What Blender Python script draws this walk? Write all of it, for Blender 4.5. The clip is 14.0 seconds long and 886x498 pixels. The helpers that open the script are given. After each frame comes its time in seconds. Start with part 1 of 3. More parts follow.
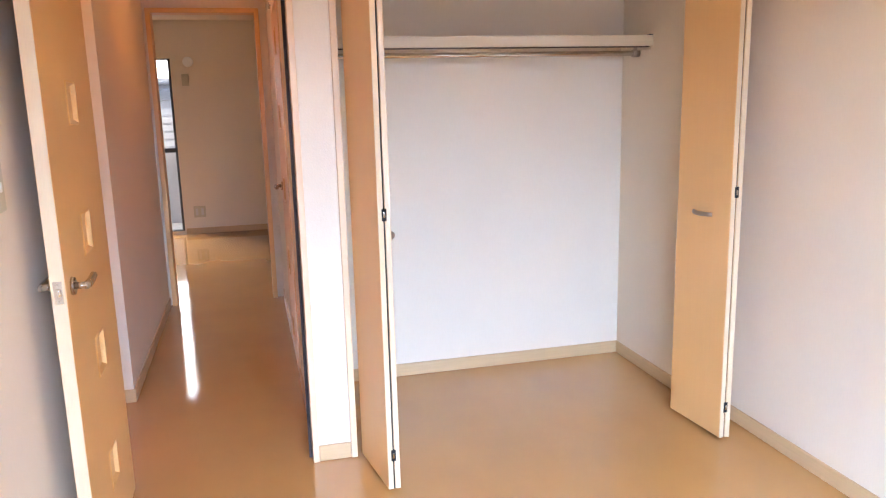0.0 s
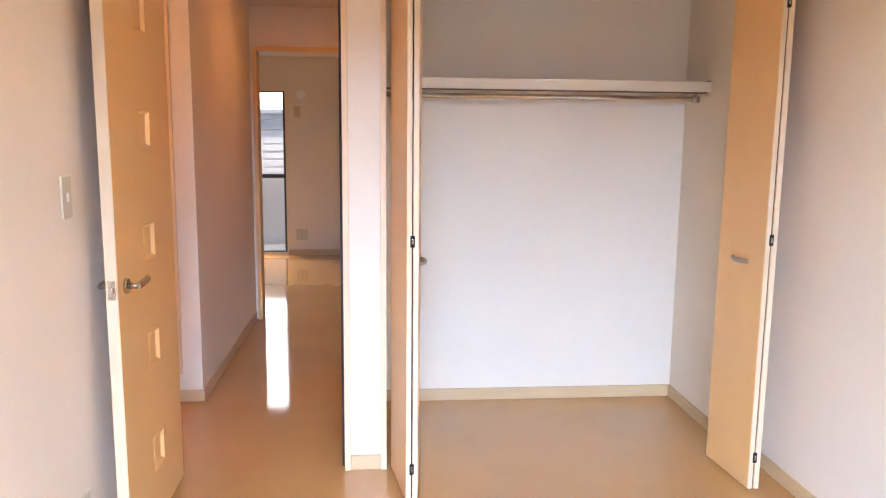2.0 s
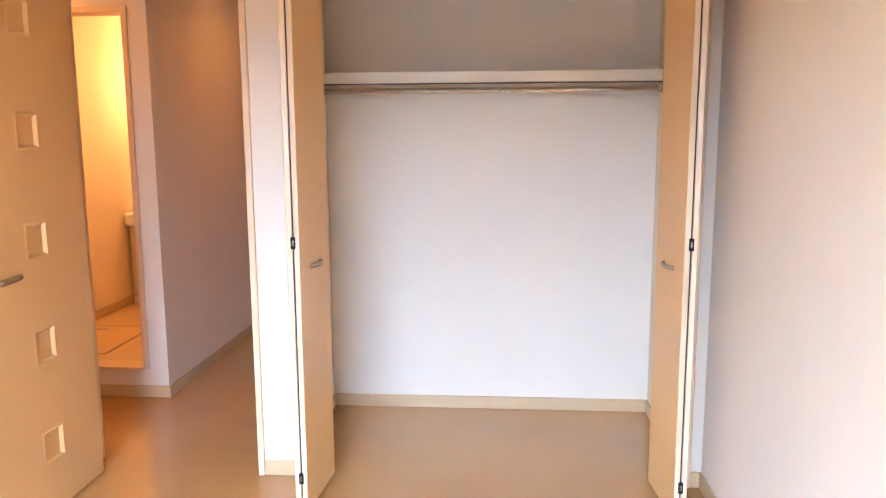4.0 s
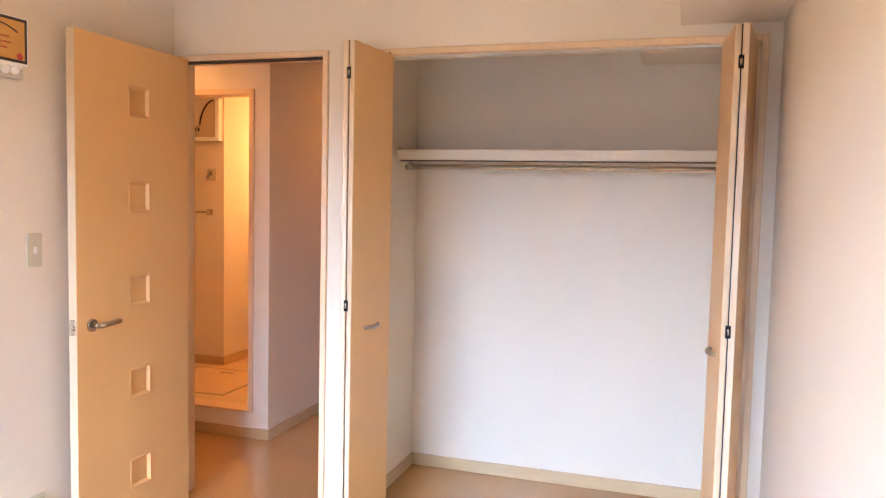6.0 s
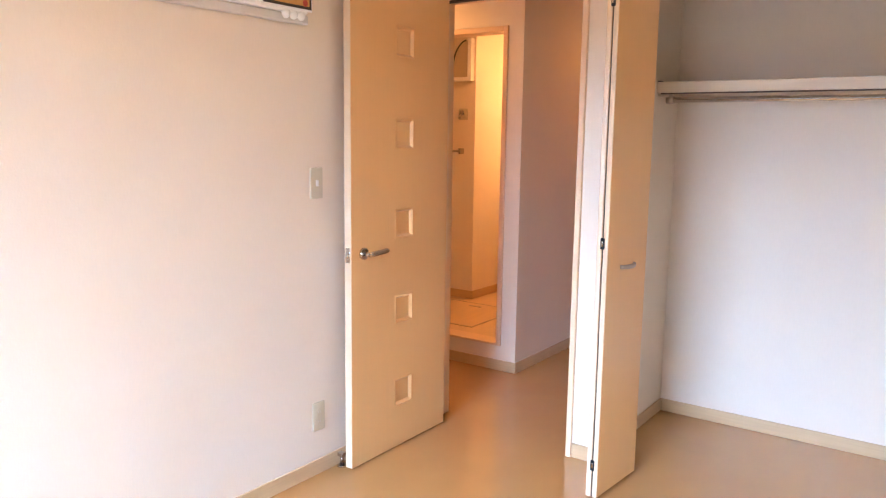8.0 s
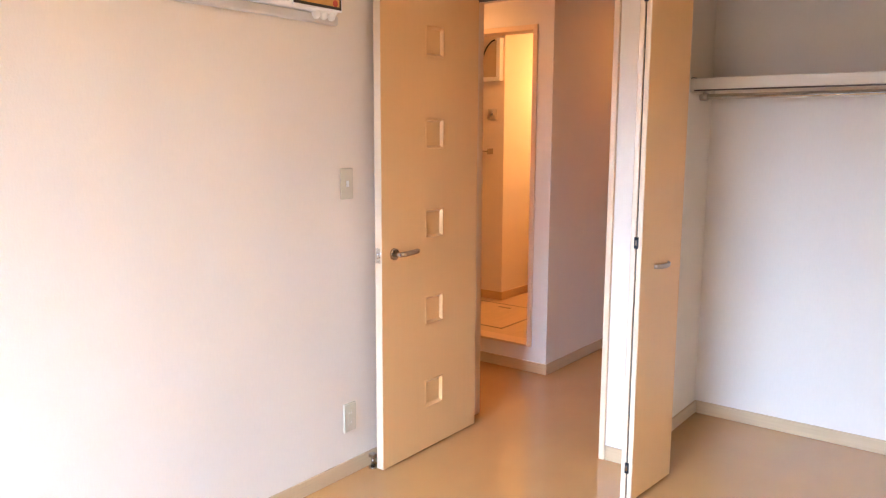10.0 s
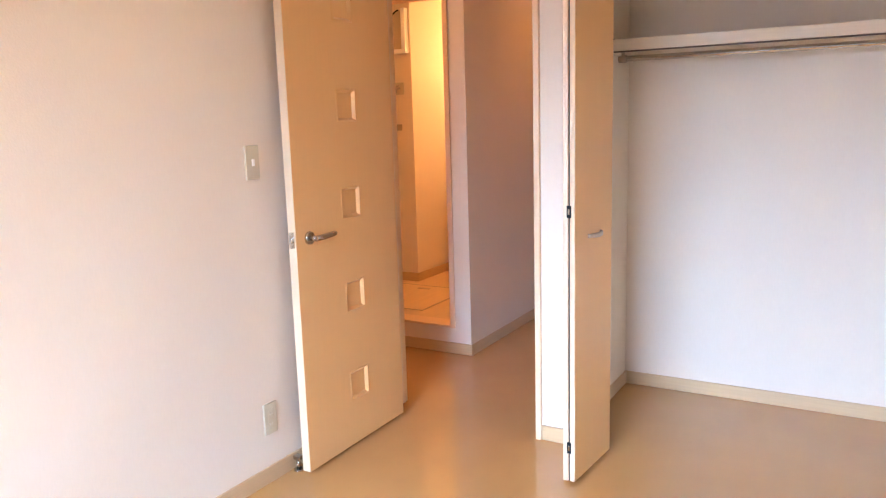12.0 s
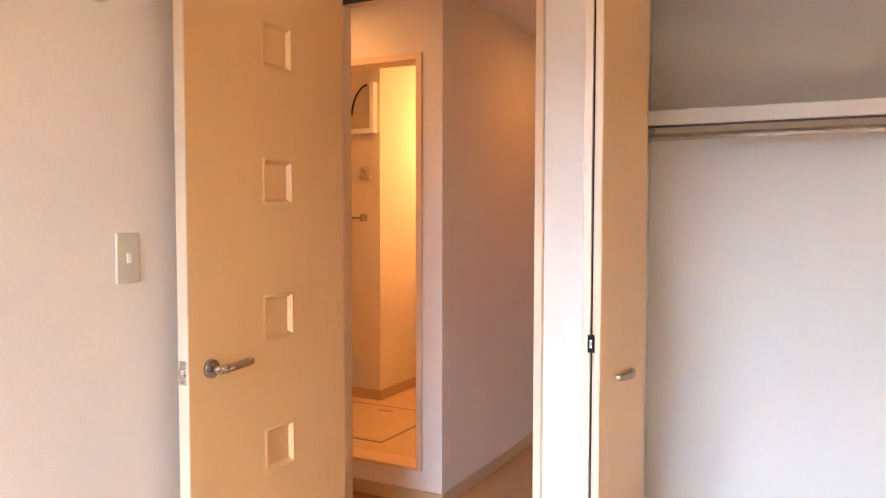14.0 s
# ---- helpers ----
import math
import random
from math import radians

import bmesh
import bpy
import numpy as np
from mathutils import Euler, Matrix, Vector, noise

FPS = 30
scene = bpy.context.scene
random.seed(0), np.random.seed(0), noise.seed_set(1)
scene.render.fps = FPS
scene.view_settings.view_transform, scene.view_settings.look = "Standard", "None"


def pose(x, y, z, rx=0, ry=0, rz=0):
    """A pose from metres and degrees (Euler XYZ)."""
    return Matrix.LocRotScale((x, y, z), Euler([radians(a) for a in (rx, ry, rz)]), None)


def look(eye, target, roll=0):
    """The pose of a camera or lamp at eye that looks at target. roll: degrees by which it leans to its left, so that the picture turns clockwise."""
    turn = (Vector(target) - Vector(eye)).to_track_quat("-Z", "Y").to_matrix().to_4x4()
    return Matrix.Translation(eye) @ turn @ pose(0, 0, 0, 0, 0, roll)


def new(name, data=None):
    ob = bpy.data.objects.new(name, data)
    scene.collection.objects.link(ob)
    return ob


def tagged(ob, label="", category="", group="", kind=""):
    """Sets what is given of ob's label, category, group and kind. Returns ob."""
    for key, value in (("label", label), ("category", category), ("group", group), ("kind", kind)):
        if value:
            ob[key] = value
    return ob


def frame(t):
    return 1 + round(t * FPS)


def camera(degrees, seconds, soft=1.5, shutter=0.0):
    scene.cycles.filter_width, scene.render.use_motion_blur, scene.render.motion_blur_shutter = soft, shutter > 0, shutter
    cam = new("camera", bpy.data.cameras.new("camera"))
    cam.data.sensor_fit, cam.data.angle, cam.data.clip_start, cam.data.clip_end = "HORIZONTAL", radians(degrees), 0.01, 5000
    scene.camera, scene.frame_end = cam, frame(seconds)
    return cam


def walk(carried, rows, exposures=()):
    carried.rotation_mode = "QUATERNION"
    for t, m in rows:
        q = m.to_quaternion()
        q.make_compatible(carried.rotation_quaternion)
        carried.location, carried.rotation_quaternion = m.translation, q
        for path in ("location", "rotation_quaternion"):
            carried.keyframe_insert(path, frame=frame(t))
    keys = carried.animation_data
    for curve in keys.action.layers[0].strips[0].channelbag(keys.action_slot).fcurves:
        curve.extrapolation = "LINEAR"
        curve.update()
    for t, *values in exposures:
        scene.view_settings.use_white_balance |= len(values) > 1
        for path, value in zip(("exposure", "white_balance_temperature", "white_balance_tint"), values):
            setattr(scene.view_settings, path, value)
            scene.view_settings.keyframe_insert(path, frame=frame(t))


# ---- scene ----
cam = camera(60.6, 14.0, soft=1.2)
PATH = [
    (0, (0.571, 0.512, 1.374), (1.048, 2.413, 0.979), -1.4),
    (0.5, (0.509, 0.408, 1.369), (0.994, 2.312, 0.996), -0.1),
    (1, (0.514, 0.373, 1.376), (0.986, 2.294, 1.081), -0.9),
    (1.5, (0.637, 0.348, 1.37), (1.018, 2.292, 1.094), -0.7),
    (2, (0.86, 0.291, 1.376), (1.034, 2.261, 1.075), 0.6),
    (2.5, (1.065, 0.328, 1.352), (1.208, 2.298, 1.037), 0.6),
    (2.7, (1.156, 0.369, 1.358), (1.276, 2.341, 1.047), 0.8),
    (4.8, (2.013, 0.449, 1.38), (1.593, 2.382, 1.087), -0.2),
    (5, (2.087, 0.453, 1.389), (1.593, 2.372, 1.118), 0.3),
    (5.5, (2.164, 0.422, 1.396), (1.573, 2.328, 1.253), 1.2),
    (6, (2.178, 0.39, 1.411), (1.574, 2.291, 1.272), 1.3),
    (6.5, (2.168, 0.388, 1.396), (1.54, 2.271, 1.15), 1.6),
    (7, (2.159, 0.396, 1.387), (1.517, 2.267, 1.093), 0.8),
    (7.5, (2.124, 0.391, 1.381), (1.228, 2.154, 1.08), 0.7),
    (8, (2.097, 0.383, 1.385), (0.954, 1.996, 1.084), 0.8),
    (8.2, (2.084, 0.377, 1.392), (0.891, 1.953, 1.089), 1.3),
    (10.3, (2.075, 0.399, 1.375), (0.873, 1.97, 1.075), 0.2),
    (10.5, (2.074, 0.408, 1.377), (0.881, 1.972, 1.014), -0.1),
    (11, (2.065, 0.416, 1.364), (0.889, 1.97, 0.915), -0.2),
    (11.5, (2.015, 0.467, 1.341), (0.886, 2.036, 0.83), -0.3),
    (12, (1.904, 0.526, 1.33), (0.912, 2.227, 0.984), -1.7),
    (12.5, (1.845, 0.683, 1.309), (0.843, 2.397, 1.062), -0.6),
    (13, (1.795, 0.876, 1.322), (0.721, 2.554, 1.154), 0.3),
    (13.5, (1.652, 1.087, 1.305), (0.642, 2.81, 1.198), 1.2),
    (14, (1.504, 1.261, 1.303), (0.563, 3.023, 1.201), 0.1),
]
EXPOSURES = [(0, 1.02, 6150, 13), (2.5, 1.05, 6200, 13), (6, 1.07, 6200, 13), (8, 1.04, 5900, 13), (11.5, 1.03, 5900, 13),
             (14, 1.10, 6200, 13)]
walk(cam, [(t, look(eye, target, roll)) for t, eye, target, roll in PATH], EXPOSURES)

# ---- world and large lights ----
world = bpy.data.worlds.new("overcast_sky")
scene.world = world
world.use_nodes = True
wn = world.node_tree.nodes
sky = wn.new("ShaderNodeTexSky")
sky.sky_type = "NISHITA"
sky.sun_disc = False
sky.sun_elevation, sky.sun_rotation = radians(48), radians(150)
world.node_tree.links.new(sky.outputs[0], wn["Background"].inputs[0])
sky.dust_density, sky.ozone_density = 4.0, 0.3
wn["Background"].inputs[1].default_value = 0.05


def lamp(name, kind, m, energy, color, **size):
    data = bpy.data.lights.new(name, kind)
    data.energy, data.color = energy, color
    for key, value in size.items():
        if key == "shape":
            data.shape = value
        elif key == "size":
            data.size = value
        elif key == "size_y":
            data.size_y = value
        elif key == "radius":
            data.shadow_soft_size = value
        elif key == "angle":
            data.angle = value
    ob = new(name, data)
    ob.matrix_world = m
    return ob


lamp("sun", "SUN", look((6, -12, 14), (0, 0, 0)), 1.2, (1.0, 0.96, 0.9), angle=radians(12))
lamp("window_daylight", "AREA", look((0.35, -3.3, 3.14), (1.1, 0.8, 0.80)), 1780, (0.455, 0.660, 1.0),
     shape="RECTANGLE", size=5.0, size_y=2.8)
lamp("balcony_daylight", "AREA", look((-0.9, 10.4, 3.1), (-0.6, 7.2, 0.0)), 140, (0.95, 0.95, 0.97),
     shape="RECTANGLE", size=2.6, size_y=1.6)
lamp("washbasin_light", "POINT", pose(-0.66, 5.93, 1.76), 8.0, (1.0, 0.48, 0.15), radius=0.06)
# Unseen fill, added to brighten the south face of the washroom block.
lamp("washroom_fill", "AREA", look((-0.45, 4.72, 2.17), (-0.45, 4.72, 0.5)), 3.0, (1.0, 0.45, 0.14), shape="DISK", size=0.16)
# Unseen hall and corridor fills, added to warm their walls.
lamp("hall_fill", "AREA", look((-0.55, 3.74, 2.19), (-0.55, 3.74, 0)), 1.8, (1.0, 0.45, 0.15), shape="DISK", size=0.16)
lamp("corridor_fill", "AREA", look((0.50, 5.0, 2.19), (0.50, 5.0, 0)), 1.2, (1.0, 0.36, 0.09), shape="DISK", size=0.19)
lamp("bedroom_light", "POINT", pose(1.2, 1.55, 2.12), 4.6, (1.0, 0.62, 0.26), radius=0.12)


# ---- materials ----
def material(name, color, rough=0.5, metal=0.0, grain=0.0, scale=(40, 40, 40), blotch=0.0, bump=0.0,
             bump_scale=300.0, coat=0.0, emission=0.0, vary=0.0):
    mat = bpy.data.materials.new(name)
    mat.use_nodes = True
    nt = mat.node_tree
    n, link = nt.nodes, nt.links.new
    b = n["Principled BSDF"]
    b.inputs["Base Color"].default_value = (*color, 1)
    b.inputs["Roughness"].default_value = rough
    b.inputs["Metallic"].default_value = metal
    b.inputs["Coat Weight"].default_value = coat
    b.inputs["Coat Roughness"].default_value = 0.08
    if emission:
        b.inputs["Emission Color"].default_value = (*color, 1)
        b.inputs["Emission Strength"].default_value = emission
    geo = n.new("ShaderNodeNewGeometry")
    socket = None
    for amount, sc, detail in ((grain, scale, 5.0), (blotch, (2.2, 2.2, 2.2), 3.0)):
        if not amount:
            continue
        mapping = n.new("ShaderNodeMapping")
        mapping.inputs["Scale"].default_value = sc
        link(geo.outputs["Position"], mapping.inputs["Vector"])
        tex = n.new("ShaderNodeTexNoise")
        tex.inputs["Scale"].default_value = 1.0
        tex.inputs["Detail"].default_value = detail
        link(mapping.outputs[0], tex.inputs["Vector"])
        ramp = n.new("ShaderNodeMapRange")
        ramp.inputs["From Min"].default_value, ramp.inputs["From Max"].default_value = 0.3, 0.7
        ramp.inputs["To Min"].default_value, ramp.inputs["To Max"].default_value = 1 - amount, 1 + amount
        link(tex.outputs[0], ramp.inputs[0])
        mix = n.new("ShaderNodeVectorMath")
        mix.operation = "SCALE"
        if socket is None:
            mix.inputs[0].default_value = color
        else:
            link(socket, mix.inputs[0])
        link(ramp.outputs[0], mix.inputs["Scale"])
        socket = mix.outputs[0]
        rr = n.new("ShaderNodeMapRange")
        rr.inputs["To Min"].default_value, rr.inputs["To Max"].default_value = rough * 0.85, min(1.0, rough * 1.2)
        link(tex.outputs[0], rr.inputs[0])
        link(rr.outputs[0], b.inputs["Roughness"])
    if socket is not None:
        link(socket, b.inputs["Base Color"])
    if bump:
        tex = n.new("ShaderNodeTexNoise")
        tex.inputs["Scale"].default_value = bump_scale
        tex.inputs["Detail"].default_value = 3.0
        link(geo.outputs["Position"], tex.inputs["Vector"])
        bn = n.new("ShaderNodeBump")
        bn.inputs["Strength"].default_value = bump
        bn.inputs["Distance"].default_value = 0.002
        link(tex.outputs[0], bn.inputs["Height"])
        link(bn.outputs[0], b.inputs["Normal"])
    return mat


WALLPAPER = material("embossed_wallpaper", (0.74, 0.625, 0.480), 0.75, grain=0.012, scale=(160, 160, 35),
                     blotch=0.018, bump=0.28, bump_scale=170)
CEILING = material("ceiling_paper", (0.74, 0.625, 0.480), 0.8, blotch=0.015, bump=0.3, bump_scale=220)
FLOORING = material("glossy_floor", (0.435, 0.215, 0.068), 0.075, grain=0.012, scale=(9, 1.2, 8), blotch=0.05,
                    bump=0.02, bump_scale=14, coat=0.35)
DOOR_WOOD = material("maple_door_foil", (0.70, 0.388, 0.143), 0.38, grain=0.012, scale=(120, 120, 4), blotch=0.02,
                     bump=0.06, bump_scale=260)
FRAME_WOOD = material("maple_frame_foil", (0.72, 0.50, 0.29), 0.42, grain=0.03, scale=(140, 140, 5), blotch=0.02)
EDGE_WOOD = material("pale_edge_band", (0.63, 0.46, 0.28), 0.45, grain=0.025, scale=(160, 160, 5))
BASE_WOOD = material("pale_baseboard_foil", (0.54, 0.35, 0.175), 0.42, grain=0.04, scale=(5, 5, 120), blotch=0.03)
SHELF_WOOD = material("pale_shelf_foil", (0.65, 0.53, 0.37), 0.45, grain=0.03, scale=(4, 90, 90))
CHROME = material("satin_chrome", (0.52, 0.48, 0.44), 0.16, 1.0, grain=0.03, scale=(200, 200, 200))
POLISHED = material("polished_chrome", (0.76, 0.73, 0.69), 0.12, 1.0, grain=0.02, scale=(200, 200, 200))
BRONZE = material("dark_polished_steel", (0.64, 0.60, 0.56), 0.12, 1.0, grain=0.03, scale=(200, 200, 200))
NICKEL = material("brushed_nickel", (0.46, 0.37, 0.28), 0.42, 1.0, grain=0.04, scale=(300, 300, 300))
BLACK = material("black_plastic", (0.010, 0.010, 0.010), 0.6, grain=0.1)
BLACK.node_tree.nodes["Principled BSDF"].inputs["Specular IOR Level"].default_value = 0.15
# Tan tone puts the shade on the washroom cabinet's panel into its colour.
SHADED_PLASTIC = material("shaded_plastic", (0.50, 0.40, 0.27), 0.45, grain=0.02)
GASKET = material("dark_gasket", (0.025, 0.018, 0.015), 0.7, grain=0.1)
IVORY = material("ivory_plastic", (0.54, 0.46, 0.31), 0.4, grain=0.01)
WHITE_PLASTIC = material("white_plastic", (0.80, 0.78, 0.74), 0.35, grain=0.01)
GREY_PLASTIC = material("grey_plastic", (0.58, 0.53, 0.47), 0.5, grain=0.02)
PAPER = material("white_paper", (0.82, 0.81, 0.79), 0.6, grain=0.02)
ORANGE_PRINT = material("orange_print", (0.62, 0.30, 0.07), 0.5, blotch=0.12, grain=0.05)
DARK_PRINT = material("dark_print", (0.03, 0.022, 0.02), 0.5, grain=0.1)
RED_PRINT = material("red_print", (0.45, 0.05, 0.03), 0.5, grain=0.1)
WASH_FLOOR = material("washroom_vinyl", (0.60, 0.41, 0.21), 0.35, grain=0.05, scale=(30, 4, 8), blotch=0.04)
ALUMINIUM = material("dark_window_frame", (0.05, 0.05, 0.055), 0.4, 0.6, grain=0.05)
LAMP_GLASS = material("lit_opal_glass", (1.0, 0.60, 0.27), 0.4, emission=5.0)
PARAPET = material("balcony_panel", (0.42, 0.44, 0.50), 0.6, blotch=0.03)
SIDING = material("pale_house_siding", (0.86, 0.86, 0.87), 0.7, blotch=0.03)
SHUTTER = material("grey_shutter", (0.45, 0.46, 0.48), 0.5, grain=0.03)
GROUND = material("concrete_ground", (0.35, 0.34, 0.33), 0.9, grain=0.1, scale=(8, 8, 8), blotch=0.1)
HAZE = material("overcast_haze", (1.0, 0.97, 0.93), 1.0, emission=3.0)
MIRROR = material("mirror", (0.9, 0.9, 0.9), 0.02, 1.0)
GLASS = bpy.data.materials.new("window_glass")
GLASS.use_nodes = True
GLASS.node_tree.nodes["Principled BSDF"].inputs["Transmission Weight"].default_value = 1.0
GLASS.node_tree.nodes["Principled BSDF"].inputs["Roughness"].default_value = 0.0
GLASS.node_tree.nodes["Principled BSDF"].inputs["IOR"].default_value = 1.05


# ---- mesh helpers ----
def box(bm, x0, x1, y0, y1, z0, z1, bevel=0.0, segments=2):
    """An axis-aligned box, with rounded edges where bevel is given."""
    tmp = bmesh.new()
    bmesh.ops.create_cube(tmp, size=1.0)
    for v in tmp.verts:
        v.co = Vector((x0 + (v.co.x + 0.5) * (x1 - x0), y0 + (v.co.y + 0.5) * (y1 - y0), z0 + (v.co.z + 0.5) * (z1 - z0)))
    if bevel:
        bmesh.ops.bevel(tmp, geom=tmp.edges[:], offset=bevel, segments=segments, affect="EDGES", profile=0.5)
    me = bpy.data.meshes.new("tmp")
    tmp.to_mesh(me)
    tmp.free()
    bm.from_mesh(me)
    bpy.data.meshes.remove(me)
    return bm


def rod(bm, a, b, r0, r1=None, sides=20, rings=1):
    """A round bar from a to b."""
    a, b = Vector(a), Vector(b)
    q = (b - a).to_track_quat("Z", "Y").to_matrix().to_4x4()
    bmesh.ops.create_cone(bm, cap_ends=True, segments=sides, radius1=r0, radius2=r0 if r1 is None else r1,
                          depth=(b - a).length, matrix=Matrix.Translation((a + b) / 2) @ q)
    return bm


def tube(bm, points, radii, sides=14, flat=1.0):
    """A bent bar through points; flat squeezes its section upwards."""
    rings = []
    pts = [Vector(p) for p in points]
    for i, p in enumerate(pts):
        d = (pts[min(i + 1, len(pts) - 1)] - pts[max(i - 1, 0)]).normalized()
        side = d.cross(Vector((0, 0, 1)))
        side = side.normalized() if side.length > 1e-4 else Vector((1, 0, 0))
        up = side.cross(d).normalized()
        r = radii[i] if isinstance(radii, (list, tuple)) else radii
        rings.append([bm.verts.new(p + side * (r * math.cos(2 * math.pi * k / sides)) + up * (r * flat * math.sin(2 * math.pi * k / sides)))
                      for k in range(sides)])
    for r0, r1 in zip(rings, rings[1:]):
        for k in range(sides):
            bm.faces.new((r0[k], r0[(k + 1) % sides], r1[(k + 1) % sides], r1[k]))
    bm.faces.new(rings[0][::-1])
    bm.faces.new(rings[-1])
    return bm


def mesh_object(name, bm, mat):
    bmesh.ops.recalc_face_normals(bm, faces=bm.faces[:])
    me = bpy.data.meshes.new(name)
    bm.to_mesh(me)
    bm.free()
    me.materials.append(mat)
    for p in me.polygons:
        p.use_smooth = len(p.vertices) == 4 and p.area < 0.0006
    return new(name, me)


def thing(name, m, label, category, group="", kind=""):
    ob = new(name)
    ob.empty_display_size = 0.05
    ob.matrix_basis = m
    return tagged(ob, label, category, group, kind)


def part(name, bm, mat, parent, label=""):
    """Links bm, made in its thing's own space, as one mesh under a thing or a part."""
    ob = mesh_object(name, bm, mat)
    ob.parent = parent
    return tagged(ob, label)


def structure(name, bm, mat, label, category):
    return tagged(mesh_object(name, bm, mat), label, category, kind="structure")


def boxes(*rows):
    bm = bmesh.new()
    for r in rows:
        box(bm, *r)
    return bm


# ---- structure: floors, walls, ceilings ----
TOP = 2.25                        # ceiling height
SOUTH, SOUTH_B = -0.65, -0.77      # window wall
WEST, EAST = -0.012, 2.476        # bedroom side walls
FRONT, FRONT_B = 3.275, 3.385     # closet and door wall
CW, CE, CN = 0.858, 2.418, 4.076   # closet side and back walls
structure("floor", boxes((-2.4, 3.2, SOUTH_B, 8.98, -0.08, 0.0)), FLOORING,
          "glossy amber wood-look floor running through every room", "floor")
structure("wall_west", boxes((-0.11, WEST, SOUTH, FRONT, 0, TOP)), WALLPAPER, "white embossed wallpaper wall beside the open door", "wall")
structure("wall_east", boxes((EAST, 2.58, SOUTH, FRONT_B, 0, TOP)), WALLPAPER, "white embossed wallpaper wall beside the closet", "wall")
structure("wall_south", boxes((-0.11, 0.20, SOUTH_B, SOUTH, 0, TOP), (1.85, 2.58, SOUTH_B, SOUTH, 0, TOP),
                              (0.20, 1.85, SOUTH_B, SOUTH, 1.90, TOP), (0.20, 1.85, SOUTH_B, SOUTH, 0, 0.05)),
          WALLPAPER, "white wallpaper wall around the bedroom window", "wall")
structure("wall_north", boxes((-1.5, -0.02, FRONT, FRONT_B, 0, TOP), (-0.02, 0.749, FRONT, FRONT_B, 1.99, TOP),
                              (0.749, 0.880, FRONT, FRONT_B, 0, TOP), (0.880, 2.425, FRONT, FRONT_B, 1.985, TOP),
                              (2.425, EAST, FRONT, FRONT_B, 0, TOP)),
          WALLPAPER, "white wallpaper wall with door and closet openings", "wall")
structure("closet_wall_west", boxes((0.745, CW, FRONT_B, CN, 0, TOP)), WALLPAPER, "thin white wall between closet and corridor", "wall")
structure("closet_wall_north", boxes((0.745, 2.58, CN, CN + 0.1, 0, TOP)), WALLPAPER, "white wallpapered back wall of the closet", "wall")
structure("closet_wall_east", boxes((CE, 2.58, FRONT_B, CN, 0, TOP)), WALLPAPER, "white wallpapered closet side wall", "wall")
structure("ceiling_bedroom", boxes((-0.11, 2.58, SOUTH_B, CN + 0.1, TOP, TOP + 0.08)), CEILING, "plain white papered bedroom ceiling", "ceiling")
structure("beam_bedroom", boxes((2.135, EAST, SOUTH, FRONT, 2.040, TOP)), WALLPAPER, "boxed-in beam under the bedroom ceiling", "beam")
structure("beam_closet", boxes((1.965, CE, FRONT_B, CN, 2.04, TOP)), WALLPAPER, "boxed-in beam under the closet ceiling", "beam")
structure("ceiling_hall", boxes((-1.5, -0.11, FRONT_B, 4.23, TOP, TOP + 0.08), (-0.11, 0.88, CN + 0.1, 5.89, TOP, TOP + 0.08)),
          CEILING, "plain white papered hall ceiling", "ceiling")
structure("hall_wall_west", boxes((-1.5, -1.4, FRONT_B, 4.13, 0, TOP)), WALLPAPER, "white wallpapered end wall of the hall", "wall")
structure("hall_wall_washroom", boxes((-2.1, -0.832, 4.13, 4.23, 0, TOP), (-0.132, -0.032, 4.13, 4.23, 0, TOP),
                                      (-0.832, -0.132, 4.13, 4.23, 0, 0.152), (-0.832, -0.132, 4.13, 4.23, 1.985, TOP)),
          WALLPAPER, "white wallpaper wall around the raised washroom opening", "wall")
structure("corridor_wall_west", boxes((-0.125, -0.032, 4.23, 5.89, 0, TOP)), WALLPAPER, "white wallpapered corridor wall in warm shade", "wall")
structure("corridor_wall_east", boxes((0.745, 0.845, 4.89, 5.89, 0, TOP), (0.745, 0.845, CN + 0.1, 4.89, 1.87, TOP)),
          WALLPAPER, "white wallpapered corridor wall with a door", "wall")
structure("living_wall_south", boxes((-2.1, -0.125, 6.15, 6.25, 0, TOP), (-0.125, -0.075, 5.99, 6.25, 0, TOP), (-0.125, -0.008, 5.89, 5.99, 0, TOP), (0.692, 2.6, 5.89, 5.99, 0, TOP), (-0.008, 0.692, 5.89, 5.99, 1.965, TOP)),
          WALLPAPER, "white wallpapered wall around the living room doorway", "wall")
structure("living_wall_north", boxes((-2.0, -1.73, 8.88, 8.98, 0, TOP), (-0.145, 2.6, 8.88, 8.98, 0, TOP),
                                     (-1.73, -0.145, 8.88, 8.98, 1.815, TOP), (-1.73, -0.145, 8.88, 8.98, 0, 0.035)),
          WALLPAPER, "white wallpapered living room wall with a window", "wall")
structure("living_wall_west", boxes((-2.1, -2.0, 6.25, 8.98, 0, TOP)), WALLPAPER, "white wallpapered living room side wall", "wall")
structure("living_wall_east", boxes((2.6, 2.7, 5.89, 8.98, 0, TOP)), WALLPAPER, "white wallpapered living room side wall", "wall")
structure("ceiling_living", boxes((-2.1, 2.7, 5.99, 8.98, 2.19, 2.27)), CEILING, "plain white papered living room ceiling", "ceiling")
structure("washroom_floor", boxes((-2.0, -0.125, 4.23, 6.15, 0.0, 0.13)), WASH_FLOOR, "beige vinyl floor of the raised washroom", "floor")
structure("washroom_wall_block", boxes((-2.0, -1.02, 5.17, 6.15, 0.13, TOP)), WALLPAPER, "projecting white wallpapered washroom wall", "wall")
